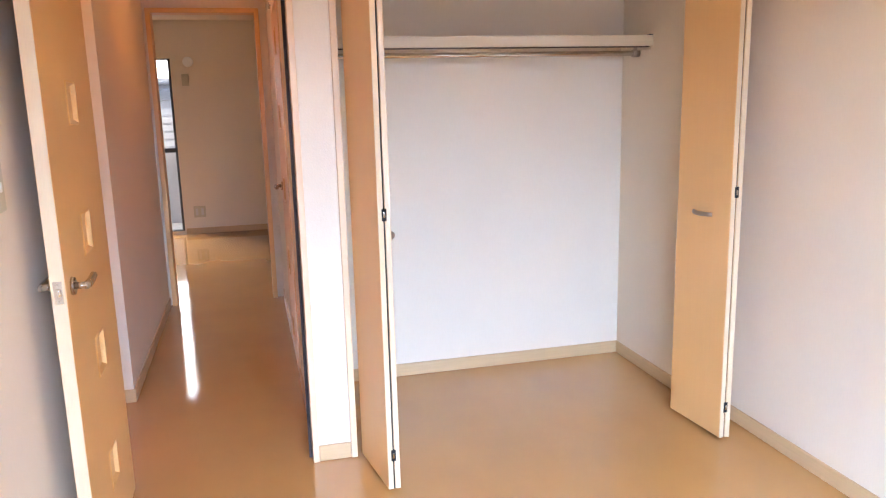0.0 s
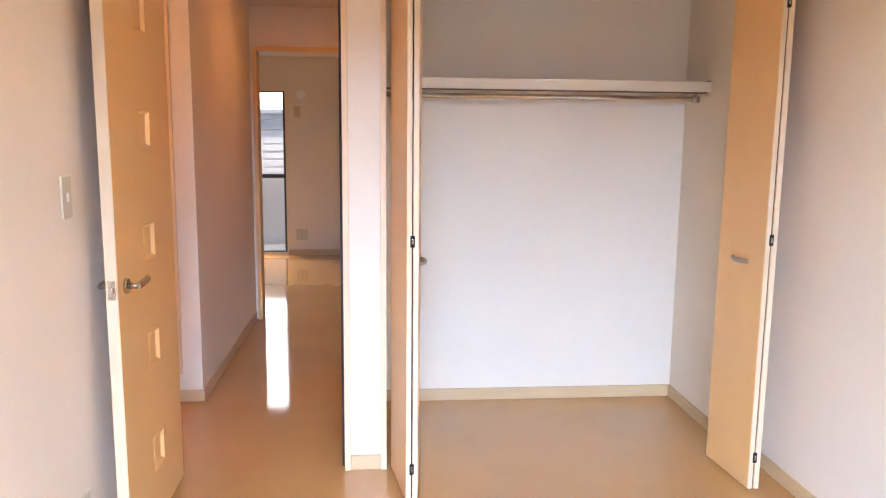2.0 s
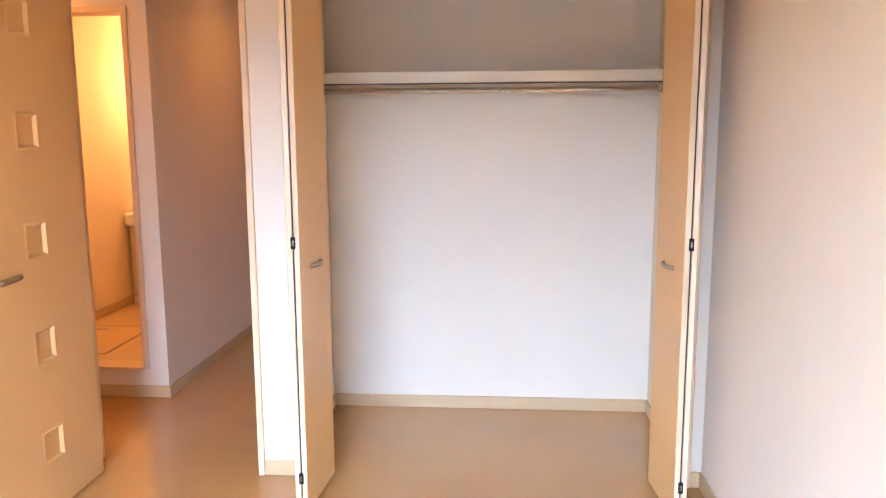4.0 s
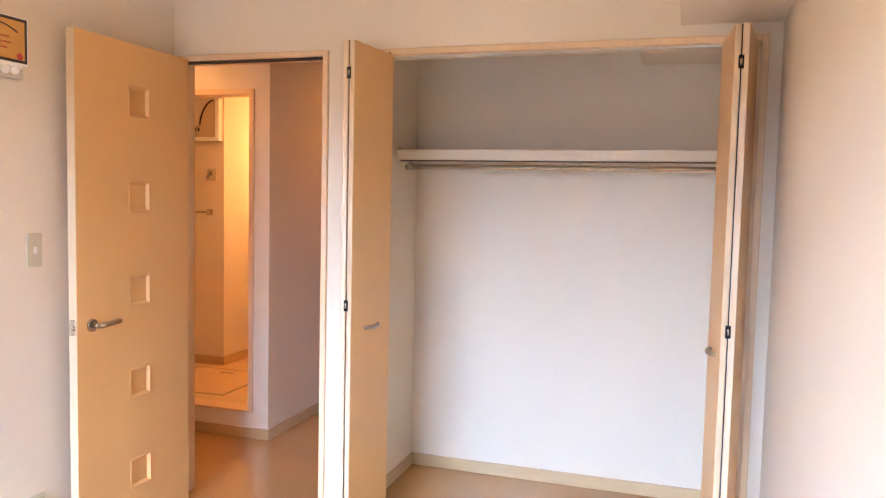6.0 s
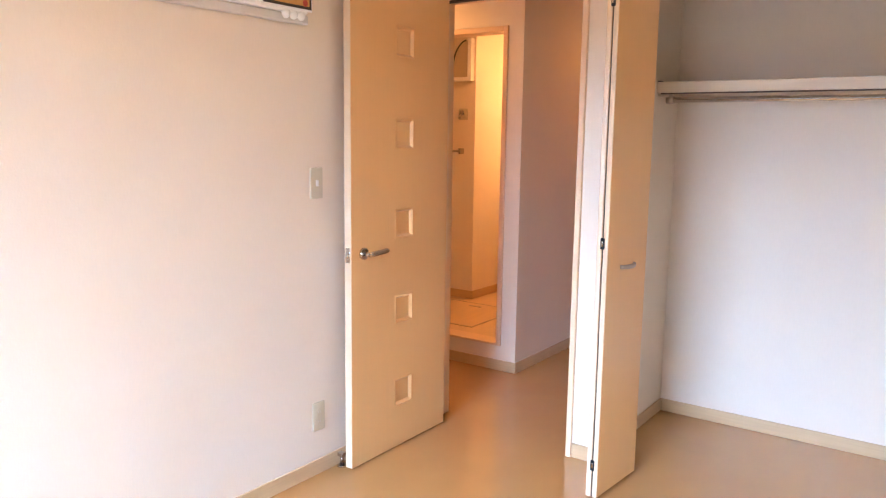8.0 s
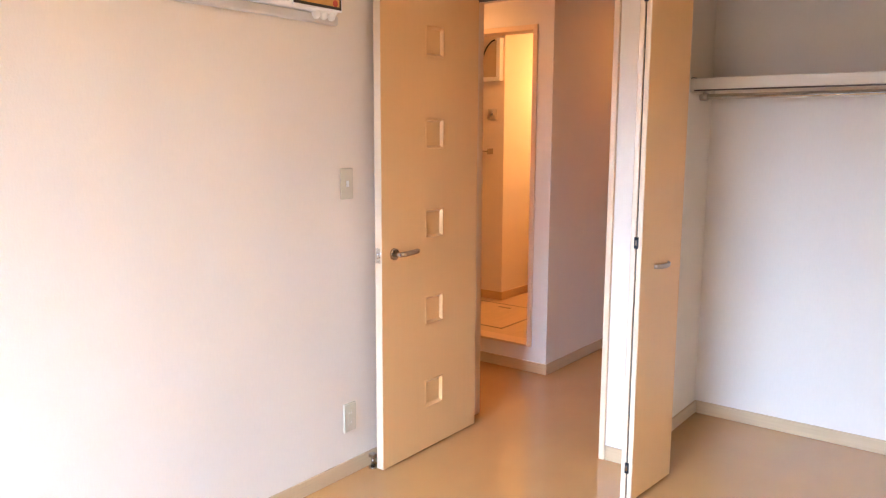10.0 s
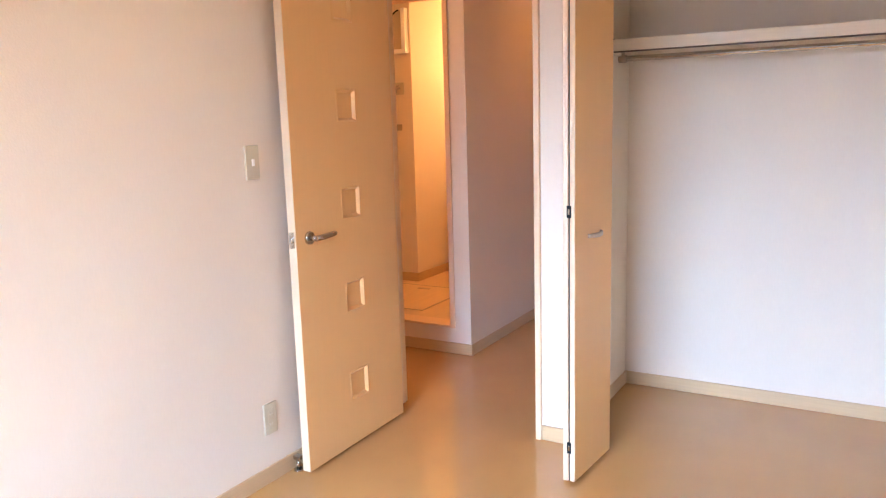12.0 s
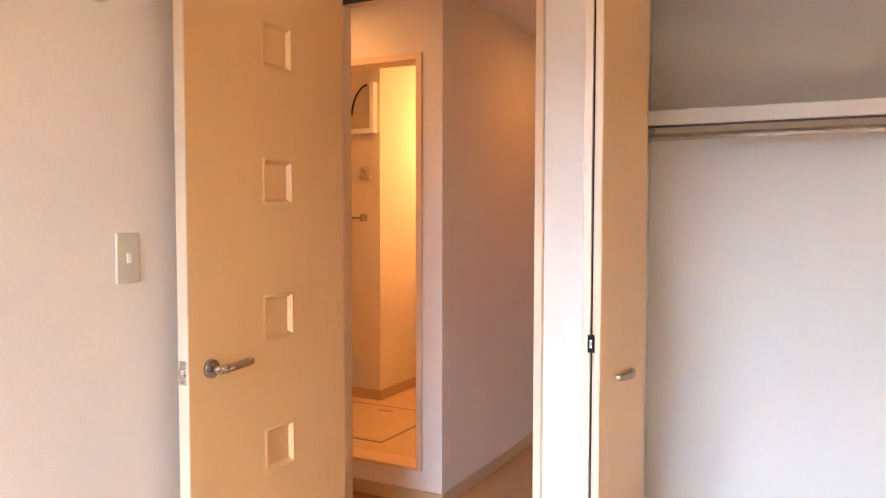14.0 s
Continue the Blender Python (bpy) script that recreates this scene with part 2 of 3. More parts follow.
structure("washroom_wall_west", boxes((-2.1, -2.0, 4.13, 6.15, 0, TOP)), WALLPAPER, "white wallpapered washroom side wall", "wall")
structure("ceiling_washroom", boxes((-2.0, -0.125, 4.23, 6.15, TOP, TOP + 0.08)), CEILING, "white papered washroom ceiling", "ceiling")

# baseboards, 60 mm high
BH, BT = 0.063, 0.009


def baseboard(x0, x1, y0, y1, z=0.0):
    structure("baseboard", box(bmesh.new(), x0, x1, y0, y1, z, z + BH, 0.002, 1), BASE_WOOD, "pale beige wooden baseboard along the wall foot", "baseboard")


baseboard(WEST, WEST + BT, SOUTH, FRONT - BT)
baseboard(EAST - BT, EAST, SOUTH, FRONT)
baseboard(0.7515, 0.8735, FRONT - BT, FRONT)
baseboard(2.432, EAST - BT, FRONT - BT, FRONT)
baseboard(CW, CW + BT, FRONT_B, CN)
baseboard(CW + BT, CE - BT, CN - BT, CN)
baseboard(CE - BT, CE, FRONT_B, CN)
baseboard(-1.4, -0.032 + BT, 4.13 - BT, 4.13)
baseboard(-0.032, -0.032 + BT, 4.13, 5.858)
baseboard(0.745 - BT, 0.745, FRONT_B + 0.02, CN + 0.1)
baseboard(0.745 - BT, 0.745, 4.92, 5.858)
baseboard(-0.13, 2.6, 8.88 - BT, 8.88)
baseboard(-2.0, -1.02 + BT, 5.17 - BT, 5.17, 0.13)
baseboard(-1.02, -1.02 + BT, 5.17, 6.15, 0.13)


# ---- door frames and closet frame ----
def casing(name, label, x0, x1, y0, y1, top, width, mat=FRAME_WOOD, sill=None):
    """A lining with architraves round an opening x0..x1 in a wall that runs along x, from y0 to y1."""
    ob = thing(name, pose((x0 + x1) / 2, (y0 + y1) / 2, 0), label, "door frame", kind="structure")
    cx, cy = (x0 + x1) / 2, (y0 + y1) / 2
    h = (x1 - x0) / 2
    d0, d1 = y0 - cy, y1 - cy
    bottom = sill if sill is not None else 0.0
    part("jamb", box(bmesh.new(), -h, -h + width, d0, d1, bottom, top, 0.002, 1), mat, ob)
    part("jamb", box(bmesh.new(), h - width, h, d0, d1, bottom, top, 0.002, 1), mat, ob)
    part("head", box(bmesh.new(), -h + width, h - width, d0, d1, top - width, top, 0.002, 1), mat, ob)
    if sill is not None:
        part("sill", box(bmesh.new(), -h + width, h - width, d0, d1, sill, sill + 0.014, 0.002, 1), mat, ob)
    return ob


door_frame = casing("door_frame", "pale maple-look frame around the bedroom doorway", WEST + 0.002, 0.751, FRONT - 0.016, FRONT_B + 0.008, 2.001, 0.024)
part("stop", box(bmesh.new(), 0.3475, 0.3565, 0.0, 0.03, 0, 1.976, 0.002, 1), FRAME_WOOD, door_frame)
part("gasket", box(bmesh.new(), 0.3445, 0.3560, -0.014, -0.002, 0, 1.976), GASKET, door_frame, "dark rubber sealing strip")
part("gasket", box(bmesh.new(), -0.350, 0.342, -0.045, -0.005, 1.971, 1.9775), GASKET, door_frame, "dark rubber sealing strip")
closet_frame = casing("closet_frame", "pale maple-look frame around the closet opening", 0.874, 2.432, FRONT - 0.014, FRONT_B + 0.004, 1.996, 0.024)
part("track", box(bmesh.new(), -0.74, 0.74, -0.02, 0.01, 1.966, 1.9725), GREY_PLASTIC, closet_frame, "grey sliding track")
wash_frame = casing("washroom_frame", "pale maple-look frame with sill around the washroom opening", -0.838, -0.129, 4.120, 4.236, 1.983, 0.030, sill=0.148)
# Takes the darker door foil to paint in the shade on this frame.
far_frame = casing("living_frame", "maple-look frame of the living room doorway, shade painted in", -0.012, 0.696, 5.86, 6.0, 1.972, 0.030, DOOR_WOOD)
part("strike_plate", box(bmesh.new(), 0.3185, 0.3238, -0.03, 0.0, 0.45, 0.53, 0.001, 1), NICKEL, far_frame, "dull metal plate")


stop = part("stop", box(bmesh.new(), 0.296, 0.3245, 0.025, 0.056, 0.163, 1.953, 0.002, 1), FRAME_WOOD, wash_frame, "pale stop strip along the jamb")
part("catch_plate", box(bmesh.new(), 0.298, 0.320, 0.021, 0.0249, 0.305, 0.395, 0.0015, 1), WHITE_PLASTIC, stop, "white plastic catch plate")
part("hinge_plate", box(bmesh.new(), 0.300, 0.318, 0.021, 0.0249, 1.735, 1.825, 0.0015, 1), NICKEL, stop, "grey metal plate")


# ---- doors ----
def leaf_mesh(w, h, t, squares, size, slope, deep):
    """A door leaf in its own space: hinge edge at u=0, along +x; thickness along y; square recesses on both faces."""
    bm = bmesh.new()
    u0, u1 = squares[0][0] - size / 2, squares[0][0] + size / 2
    zs = [0.0]
    for _, zc in sorted(squares, key=lambda s: s[1]):
        zs += [zc - size / 2, zc + size / 2]
    zs.append(h)

    def quad(a, b, c, d):
        bm.faces.new([bm.verts.new(p) for p in (a, b, c, d)])

    for y, s in ((-t / 2, 1), (t / 2, -1)):
        for i in range(len(zs) - 1):
            a, b = zs[i], zs[i + 1]
            if i % 2 == 0:
                quad((0, y, a), (w, y, a), (w, y, b), (0, y, b))
            else:
                quad((0, y, a), (u0, y, a), (u0, y, b), (0, y, b))
                quad((u1, y, a), (w, y, a), (w, y, b), (u1, y, b))
                yi = y + s * deep
                rings = []
                for inset, level in ((0.0, y), (0.003, y - s * 0.0035), (0.007, y - s * 0.0035), (slope, yi)):
                    rings.append([(u0 + inset, level, a + inset), (u1 - inset, level, a + inset),
                                  (u1 - inset, level, b - inset), (u0 + inset, level, b - inset)])
                for o, n in zip(rings, rings[1:]):
                    for k in range(4):
                        quad(o[k], o[(k + 1) % 4], n[(k + 1) % 4], n[k])
    y = t / 2
    quad((0, -y, 0), (0, y, 0), (0, y, h), (0, -y, h))
    quad((w, -y, 0), (w, y, 0), (w, y, h), (w, -y, h))
    quad((0, -y, 0), (w, -y, 0), (w, y, 0), (0, y, 0))
    quad((0, -y, h), (w, -y, h), (w, y, h), (0, y, h))
    bmesh.ops.remove_doubles(bm, verts=bm.verts[:], dist=1e-5)
    return bm


def lever(parent, u, z, face, way):
    """A lever handle on the face (its sign along y), whose lever points along way in x."""
    f = face
    handle = part("door_handle", rod(bmesh.new(), (u, f * 0.0185, z), (u, f * 0.027, z), 0.025, 0.023, 28), CHROME, parent, "chrome lever handle")
    part("neck", rod(bmesh.new(), (u, f * 0.026, z), (u, f * 0.056, z), 0.0095), CHROME, handle)
    pts = [(u - way * 0.005, f * 0.055, z), (u + way * 0.02, f * 0.057, z), (u + way * 0.05, f * 0.057, z + 0.001),
           (u + way * 0.08, f * 0.056, z + 0.002), (u + way * 0.105, f * 0.054, z + 0.003), (u + way * 0.116, f * 0.053, z + 0.003)]
    part("lever", tube(bmesh.new(), pts, [0.010, 0.0105, 0.010, 0.010, 0.010, 0.007], 16, 1.1), CHROME, handle)
    return handle


def panel_door(name, label, m, w, h, squares, size, handle_u, handle_z, way):
    ob = thing(name, m, label, "door", kind="structure")
    t = 0.036
    leaf = part("leaf", leaf_mesh(w, h, t, squares, size, 0.016, 0.009), DOOR_WOOD, ob)
    for u, zc in squares:
        e = size / 2 - 0.016
        part("square_panel", box(bmesh.new(), u - e, u + e, -t / 2 + 0.0092, t / 2 - 0.0092, zc - e, zc + e), DOOR_WOOD, leaf)
    part("edge_band", box(bmesh.new(), w, w + 0.002, -t / 2 + 0.001, t / 2 - 0.001, 0.0, h), EDGE_WOOD, leaf, "pale cream edge strip")
    plate = part("latch_plate", box(bmesh.new(), w + 0.002, w + 0.004, -0.0115, 0.0115, handle_z - 0.030, handle_z + 0.030, 0.0008, 1), POLISHED, ob, "chrome latch plate")
    part("latch_bolt", box(bmesh.new(), w + 0.004, w + 0.013, -0.006, 0.006, handle_z - 0.010, handle_z + 0.010, 0.002, 2), POLISHED, plate)
    part("screw", rod(bmesh.new(), (w + 0.0035, 0, handle_z + 0.023), (w + 0.005, 0, handle_z + 0.023), 0.0035, sides=12), NICKEL, plate)
    part("screw", rod(bmesh.new(), (w + 0.0035, 0, handle_z - 0.023), (w + 0.005, 0, handle_z - 0.023), 0.0035, sides=12), NICKEL, plate)
    lever(ob, handle_u, handle_z, 1, way)
    lever(ob, handle_u, handle_z, -1, way)
    return ob


SQUARES = [(0.3185, z) for z in (1.757, 1.381, 1.004, 0.629, 0.256)]
door_1 = panel_door("door_1", "open maple-look door with five recessed squares", pose(0.066, 3.247, 0.008, 0, 0, 270.3),
                    0.654, 1.972, [(u, z - 0.008) for u, z in SQUARES], 0.128, 0.583, 0.893, -1)
door_2 = panel_door("door_2", "closed maple-look corridor door with recessed squares", pose(0.757, 4.215, 0.008, 0, 0, 90),
                    0.64, 1.82, [(0.33, z - 0.1) for u, z in SQUARES], 0.132, 0.585, 0.90, -1)
structure("door_2_frame", boxes((0.738, 0.842, CN + 0.1, 4.21, 0, 1.87), (0.738, 0.842, 4.86, 4.89, 0, 1.87), (0.738, 0.842, 4.21, 4.86, 1.835, 1.87)),
          FRAME_WOOD, "pale maple-look frame of the corridor door", "door frame")
catch = thing("door_catch", pose(0.745, 5.02, 1.885), "small brass door catch high on the corridor wall", "door catch")
part("base", rod(bmesh.new(), (0, 0, 0), (-0.014, 0, 0), 0.014, 0.012), NICKEL, catch)
part("arm", rod(bmesh.new(), (-0.012, 0, 0.004), (-0.012, -0.12, 0.008), 0.003, sides=10), NICKEL, catch)

stopper = thing("door_stopper", pose(0.022, 2.60, 0), "chrome floor door stopper behind the open door", "door stopper")
part("foot", rod(bmesh.new(), (0, 0, 0), (0, 0, 0.006), 0.020, 0.018, 24), CHROME, stopper)
part("post", rod(bmesh.new(), (0, 0, 0.006), (0, 0, 0.045), 0.009, 0.008, 20), CHROME, stopper)
part("catch", box(bmesh.new(), -0.014, 0.016, -0.014, 0.012, 0.045, 0.062, 0.003), CHROME, stopper)


# ---- bifold closet doors ----
def bifold(m, mirror, outer_lean, outer_length):
    """A folded pair of leaves in its own space: the fold at the origin, leaves running back along +y.
    mirror: 1 where the inner leaf (with the pull) lies towards +x, -1 where towards -x."""
    s = mirror
    ob = thing("bifold_door", m, "folded-open maple-look bifold closet door on its track", "closet door", group="bifold doors of the closet")
    t, h0, h1 = 0.020, 0.012, 1.972
    for sign, lean, length in ((-1, outer_lean, outer_length), (1, 4.6, 0.325)):
        mm = pose(s * sign * 0.0021, 0, 0, 0, 0, -s * sign * lean)
        bm = bmesh.new()
        box(bm, 0.0 if s * sign > 0 else -t, t if s * sign > 0 else 0.0, 0.004, length, h0, h1, 0.0025, 2)
        bm.transform(mm)
        leaf = part("leaf", bm, DOOR_WOOD, ob)
        bm = bmesh.new()
        box(bm, 0.0005 if s * sign > 0 else -t + 0.0005, t - 0.0005 if s * sign > 0 else -0.0005, 0.0, 0.0042, h0, h1, 0.0012, 1)
        bm.transform(mm)
        part("edge_band", bm, EDGE_WOOD, leaf, "pale cream edge strip")
        if sign == 1:
            xo = s * t
            pts = [(xo, 0.105, 0.898), (xo + s * 0.010, 0.112, 0.898), (xo + s * 0.019, 0.135, 0.898), (xo + s * 0.022, 0.16, 0.898),
                   (xo + s * 0.019, 0.185, 0.898), (xo + s * 0.010, 0.208, 0.898), (xo, 0.215, 0.898)]
            bm = tube(bmesh.new(), pts, [0.005, 0.005, 0.0055, 0.006, 0.0055, 0.005, 0.005], 12, 1.6)
            bm.transform(mm)
            part("pull_handle", bm, NICKEL, leaf, "bowed champagne metal pull")
    part("fold_gap", box(bmesh.new(), -0.0018, 0.0018, 0.004, 0.010, h0, h1), BLACK, ob, "black fold joint")
    for z in (0.139, 0.995, 1.854):
        hinge = part("hinge", box(bmesh.new(), -0.0085, 0.0085, -0.0025, 0.004, z - 0.021, z + 0.021, 0.0018, 2), BLACK, ob, "small black folding hinge")
        part("pin", box(bmesh.new(), -0.0035, 0.0035, -0.005, -0.002, z - 0.010, z + 0.010, 0.0012, 2), CHROME, hinge, "bright metal pin")
    part("guide_roller", rod(bmesh.new(), (s * 0.037, length - 0.02, h1), (s * 0.037, length - 0.02, h1 + 0.008), 0.006), CHROME, ob)
    return ob


bifold(pose(0.987, 2.957, 0), 1, 9.0, 0.315)
bifold(pose(2.326, 2.974, 0), -1, 9.5, 0.295)

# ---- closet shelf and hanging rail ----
# Dark brown strip paints the shade beneath the shelf's front rail.
SHADOW_STRIP = material("underside_shade", (0.07, 0.035, 0.018), 0.5, grain=0.1)
shelf = thing("closet_shelf", pose(1.638, 3.933, 1.575), "pale beige shelf with deep front edge across the closet", "shelf")
part("shelf_board", box(bmesh.new(), -0.779, 0.779, -0.134, 0.143, 0.030, 0.048, 0.002, 1), SHELF_WOOD, shelf)
part("front_rail", box(bmesh.new(), -0.779, 0.779, -0.155, -0.135, 0.004, 0.053, 0.003, 2), SHELF_WOOD, shelf)
part("shade_strip", box(bmesh.new(), -0.761, 0.761, -0.154, -0.136, -0.002, 0.0038, 0.001, 1), SHADOW_STRIP, shelf, "dark brown strip standing in for shade under the shelf")
for x0, x1 in ((-0.779, -0.762), (0.762, 0.779)):
    part("side_cleat", box(bmesh.new(), x0, x1, -0.134, 0.143, -0.010, 0.0295, 0.002, 1), SHELF_WOOD, shelf)
    part("end_cap", box(bmesh.new(), x0 - 0.0, x1, -0.150, -0.120, 0.053, 0.0575, 0.001, 1), GASKET, shelf, "dark end cap")
part("back_cleat", box(bmesh.new(), -0.761, 0.761, 0.126, 0.143, -0.012, 0.0295, 0.002, 1), SHELF_WOOD, shelf)
rail = thing("hanging_rail", pose(1.638, 3.908, 1.553), "chrome clothes rail under the closet shelf", "clothes rail")
part("pipe", rod(bmesh.new(), (-0.768, 0, 0), (0.768, 0, 0), 0.0125, sides=24), BRONZE, rail)
for x, sgn in ((-0.7575, 1), (0.7575, -1)):
    br = part("bracket", box(bmesh.new(), x - 0.004, x + 0.004, -0.015, 0.015, -0.018, 0.050, 0.003, 2), NICKEL, rail, "metal rail bracket")
    part("socket", rod(bmesh.new(), (x - sgn * 0.018, 0, 0), (x + sgn * 0.016, 0, 0), 0.017, sides=24), NICKEL, br)

# ---- bedroom wall fittings ----
sw = thing("light_switch", pose(WEST, 2.497, 1.188), "ivory light switch plate on the wallpaper wall", "light switch")
part("plate", box(bmesh.new(), 0.0, 0.008, -0.033, 0.033, -0.060, 0.060, 0.003, 2), IVORY, sw)
part("rocker", box(bmesh.new(), 0.008, 0.0115, -0.006, 0.007, -0.012, 0.012, 0.0015, 2), WHITE_PLASTIC, sw, "small white rocker")
so = thing("power_outlet", pose(WEST, 2.496, 0.244), "ivory double power outlet low on the wall", "power outlet")
part("plate", box(bmesh.new(), 0.0, 0.008, -0.033, 0.033, -0.060, 0.060, 0.003, 2), IVORY, so)
part("insert", box(bmesh.new(), 0.008, 0.0095, -0.013, 0.013, -0.038, 0.038, 0.001, 1), IVORY, so)
for z in (-0.02, 0.02):
    for y in (-0.005, 0.005):
        part("slot", box(bmesh.new(), 0.0094, 0.0100, y - 0.001, y + 0.001, z - 0.005, z + 0.005), GREY_PLASTIC, so, "narrow plug slot")

unit = thing("wall_unit", pose(WEST, 2.092, 1.772), "slim off-white wall unit with rounded knobs beneath a flyer", "wall unit")
part("body", box(bmesh.new(), 0.0, 0.046, -0.62, 0.335, 0.034, 0.185, 0.008, 3), WHITE_PLASTIC, unit)
part("base_tray", box(bmesh.new(), 0.0, 0.030, -0.61, 0.350, 0.0, 0.033, 0.006, 3), GREY_PLASTIC, unit, "beige-grey lower tray")
part("seam", box(bmesh.new(), 0.0455, 0.0468, -0.60, 0.10, 0.052, 0.055), GREY_PLASTIC, unit, "grey seam line")
for y in (0.235, 0.272, 0.309):
    bm = bmesh.new()
    bmesh.ops.create_uvsphere(bm, u_segments=18, v_segments=12, radius=0.0185, matrix=Matrix.Translation((0.032, y, 0.030)) @ Matrix.Diagonal((0.85, 1, 1.05, 1)))
    part("knob", bm, WHITE_PLASTIC, unit, "rounded white knob")

flyer = thing("flyer", pose(WEST + 0.0525, 2.322, 1.895), "orange certificate-style flyer with dark border on the wall unit", "flyer")
part("sheet", box(bmesh.new(), -0.006, -0.002, -0.118, 0.118, -0.080, 0.076), PAPER, flyer)
part("border", box(bmesh.new(), -0.002, -0.001, -0.114, 0.114, -0.073, 0.073), DARK_PRINT, flyer, "dark printed border")
part("print", box(bmesh.new(), -0.001, 0.0, -0.103, 0.103, -0.063, 0.063), ORANGE_PRINT, flyer, "orange printed field")
part("printed_arc", tube(bmesh.new(), [(0.0, -0.085 + 0.016 * k, 0.026 + 0.022 * math.sin(math.pi * k / 10)) for k in range(11)], 0.0028, 6), DARK_PRINT, flyer, "dark curved headline")
for z, w in ((0.006, 0.060), (-0.012, 0.070), (-0.030, 0.048)):
    part("text_bar", box(bmesh.new(), -0.0005, 0.0006, -w, w * 0.7, z - 0.002, z + 0.002), RED_PRINT, flyer, "unreadable line of print")
part("seal", rod(bmesh.new(), (-0.0005, 0.082, -0.052), (0.001, 0.082, -0.052), 0.012), RED_PRINT, flyer, "round red seal")

# ---- bedroom window behind the walk ----
def sliding_window(name, label, m, w, h, rail_z, f=0.035, stile=0.03):
    ob = thing(name, m, label, "window", kind="structure")
    for x0, x1, z0, z1 in ((-w / 2, -w / 2 + f, 0, h), (w / 2 - f, w / 2, 0, h), (-w / 2 + f, w / 2 - f, 0, f), (-w / 2 + f, w / 2 - f, h - f, h)):
        part("window_frame", box(bmesh.new(), x0, x1, -0.04, 0.04, z0, z1, 0.002, 1), ALUMINIUM, ob, "dark metal frame")
    for x0, x1, y in ((-w / 2 + f, 0.02, 0.012), (-0.02, w / 2 - f, -0.012)):
        sash = part("sash_rail", box(bmesh.new(), x0, x1, y - 0.01, y + 0.01, rail_z, rail_z + 0.045, 0.002, 1), ALUMINIUM, ob, "dark middle rail")
        part("stile", box(bmesh.new(), x0, x0 + stile, y - 0.01, y + 0.01, f, h - f, 0.002, 1), ALUMINIUM, ob)
        part("stile", box(bmesh.new(), x1 - stile, x1, y - 0.01, y + 0.01, f, h - f, 0.002, 1), ALUMINIUM, ob)
        for z0, z1 in ((f, rail_z), (rail_z + 0.045, h - f)):
            pane = part("pane", box(bmesh.new(), x0 + stile, x1 - stile, y - 0.002, y + 0.002, z0, z1), GLASS, sash)
            pane.visible_shadow = False
    return ob


sliding_window("window_1", "wide sliding balcony window of the bedroom", pose(1.025, -0.72, 0.05), 1.65, 1.85, 0.82)
sliding_window("window_2", "sliding living room window with dark middle rail", pose(-0.9375, 8.93, 0.035), 1.585, 1.78, 0.83, 0.012, 0.014)

# ---- bedroom ceiling lamp, unseen lamps added in hall and corridor ----
room_lamp = thing("ceiling_light", pose(1.2, 1.55, TOP), "round warm ceiling light in the bedroom", "ceiling light")
part("base", rod(bmesh.new(), (0, 0, 0), (0, 0, -0.02), 0.09, 0.09, 32), WHITE_PLASTIC, room_lamp)
part("diffuser", rod(bmesh.new(), (0, 0, -0.02), (0, 0, -0.05), 0.088, 0.070, 32), LAMP_GLASS, room_lamp, "lit opal glass diffuser")

hall_fill_lamp = thing("ceiling_light", pose(-0.55, 3.74, TOP), "small round ceiling light, unseen, added to warm the hall", "ceiling light")
part("base", rod(bmesh.new(), (0, 0, 0), (0, 0, -0.018), 0.10, 0.10, 32), WHITE_PLASTIC, hall_fill_lamp)
part("diffuser", rod(bmesh.new(), (0, 0, -0.018), (0, 0, -0.045), 0.095, 0.075, 32), LAMP_GLASS, hall_fill_lamp, "lit opal glass diffuser")

corridor_fill_lamp = thing("ceiling_light", pose(0.50, 5.0, TOP), "small round ceiling light, unseen, added to warm the corridor", "ceiling light")
part("base", rod(bmesh.new(), (0, 0, 0), (0, 0, -0.018), 0.10, 0.10, 32), WHITE_PLASTIC, corridor_fill_lamp)
part("diffuser", rod(bmesh.new(), (0, 0, -0.018), (0, 0, -0.045), 0.095, 0.075, 32), LAMP_GLASS, corridor_fill_lamp, "lit opal glass diffuser")

# ---- living room fittings ----
vent = thing("vent_cap", pose(0.03, 8.88, 1.78), "round white vent cap on the living room wall", "vent cap")
part("disc", rod(bmesh.new(), (0, 0, 0), (0, -0.02, 0), 0.052, 0.046, 28), WHITE_PLASTIC, vent)
part("hub", rod(bmesh.new(), (0, -0.02, 0), (0, -0.026, 0), 0.020, 0.017, 20), WHITE_PLASTIC, vent)
box_up = thing("wall_socket_box", pose(-0.01, 8.88, 1.60), "small beige wall plate under the vent cap", "wall plate")
part("plate", box(bmesh.new(), -0.035, 0.035, -0.012, 0, -0.06, 0.06, 0.003, 2), IVORY, box_up)
part("insert", box(bmesh.new(), -0.015, 0.015, -0.016, -0.012, -0.035, 0.035, 0.001, 1), IVORY, box_up)
low = thing("power_outlet", pose(0.02, 8.88, 0.235), "beige double-width power outlet low on the wall", "power outlet")
part("plate", box(bmesh.new(), -0.06, 0.06, -0.01, 0, -0.06, 0.06, 0.003, 2), IVORY, low)
for x in (-0.028, 0.028):
    part("insert", box(bmesh.new(), x - 0.012, x + 0.012, -0.012, -0.01, -0.035, 0.035, 0.001, 1), GREY_PLASTIC, low)

# ---- washroom ----
cab = thing("wall_cabinet", pose(-1.14, 5.17, 1.80), "white wall cabinet with a dark curved edge in the washroom", "cabinet")


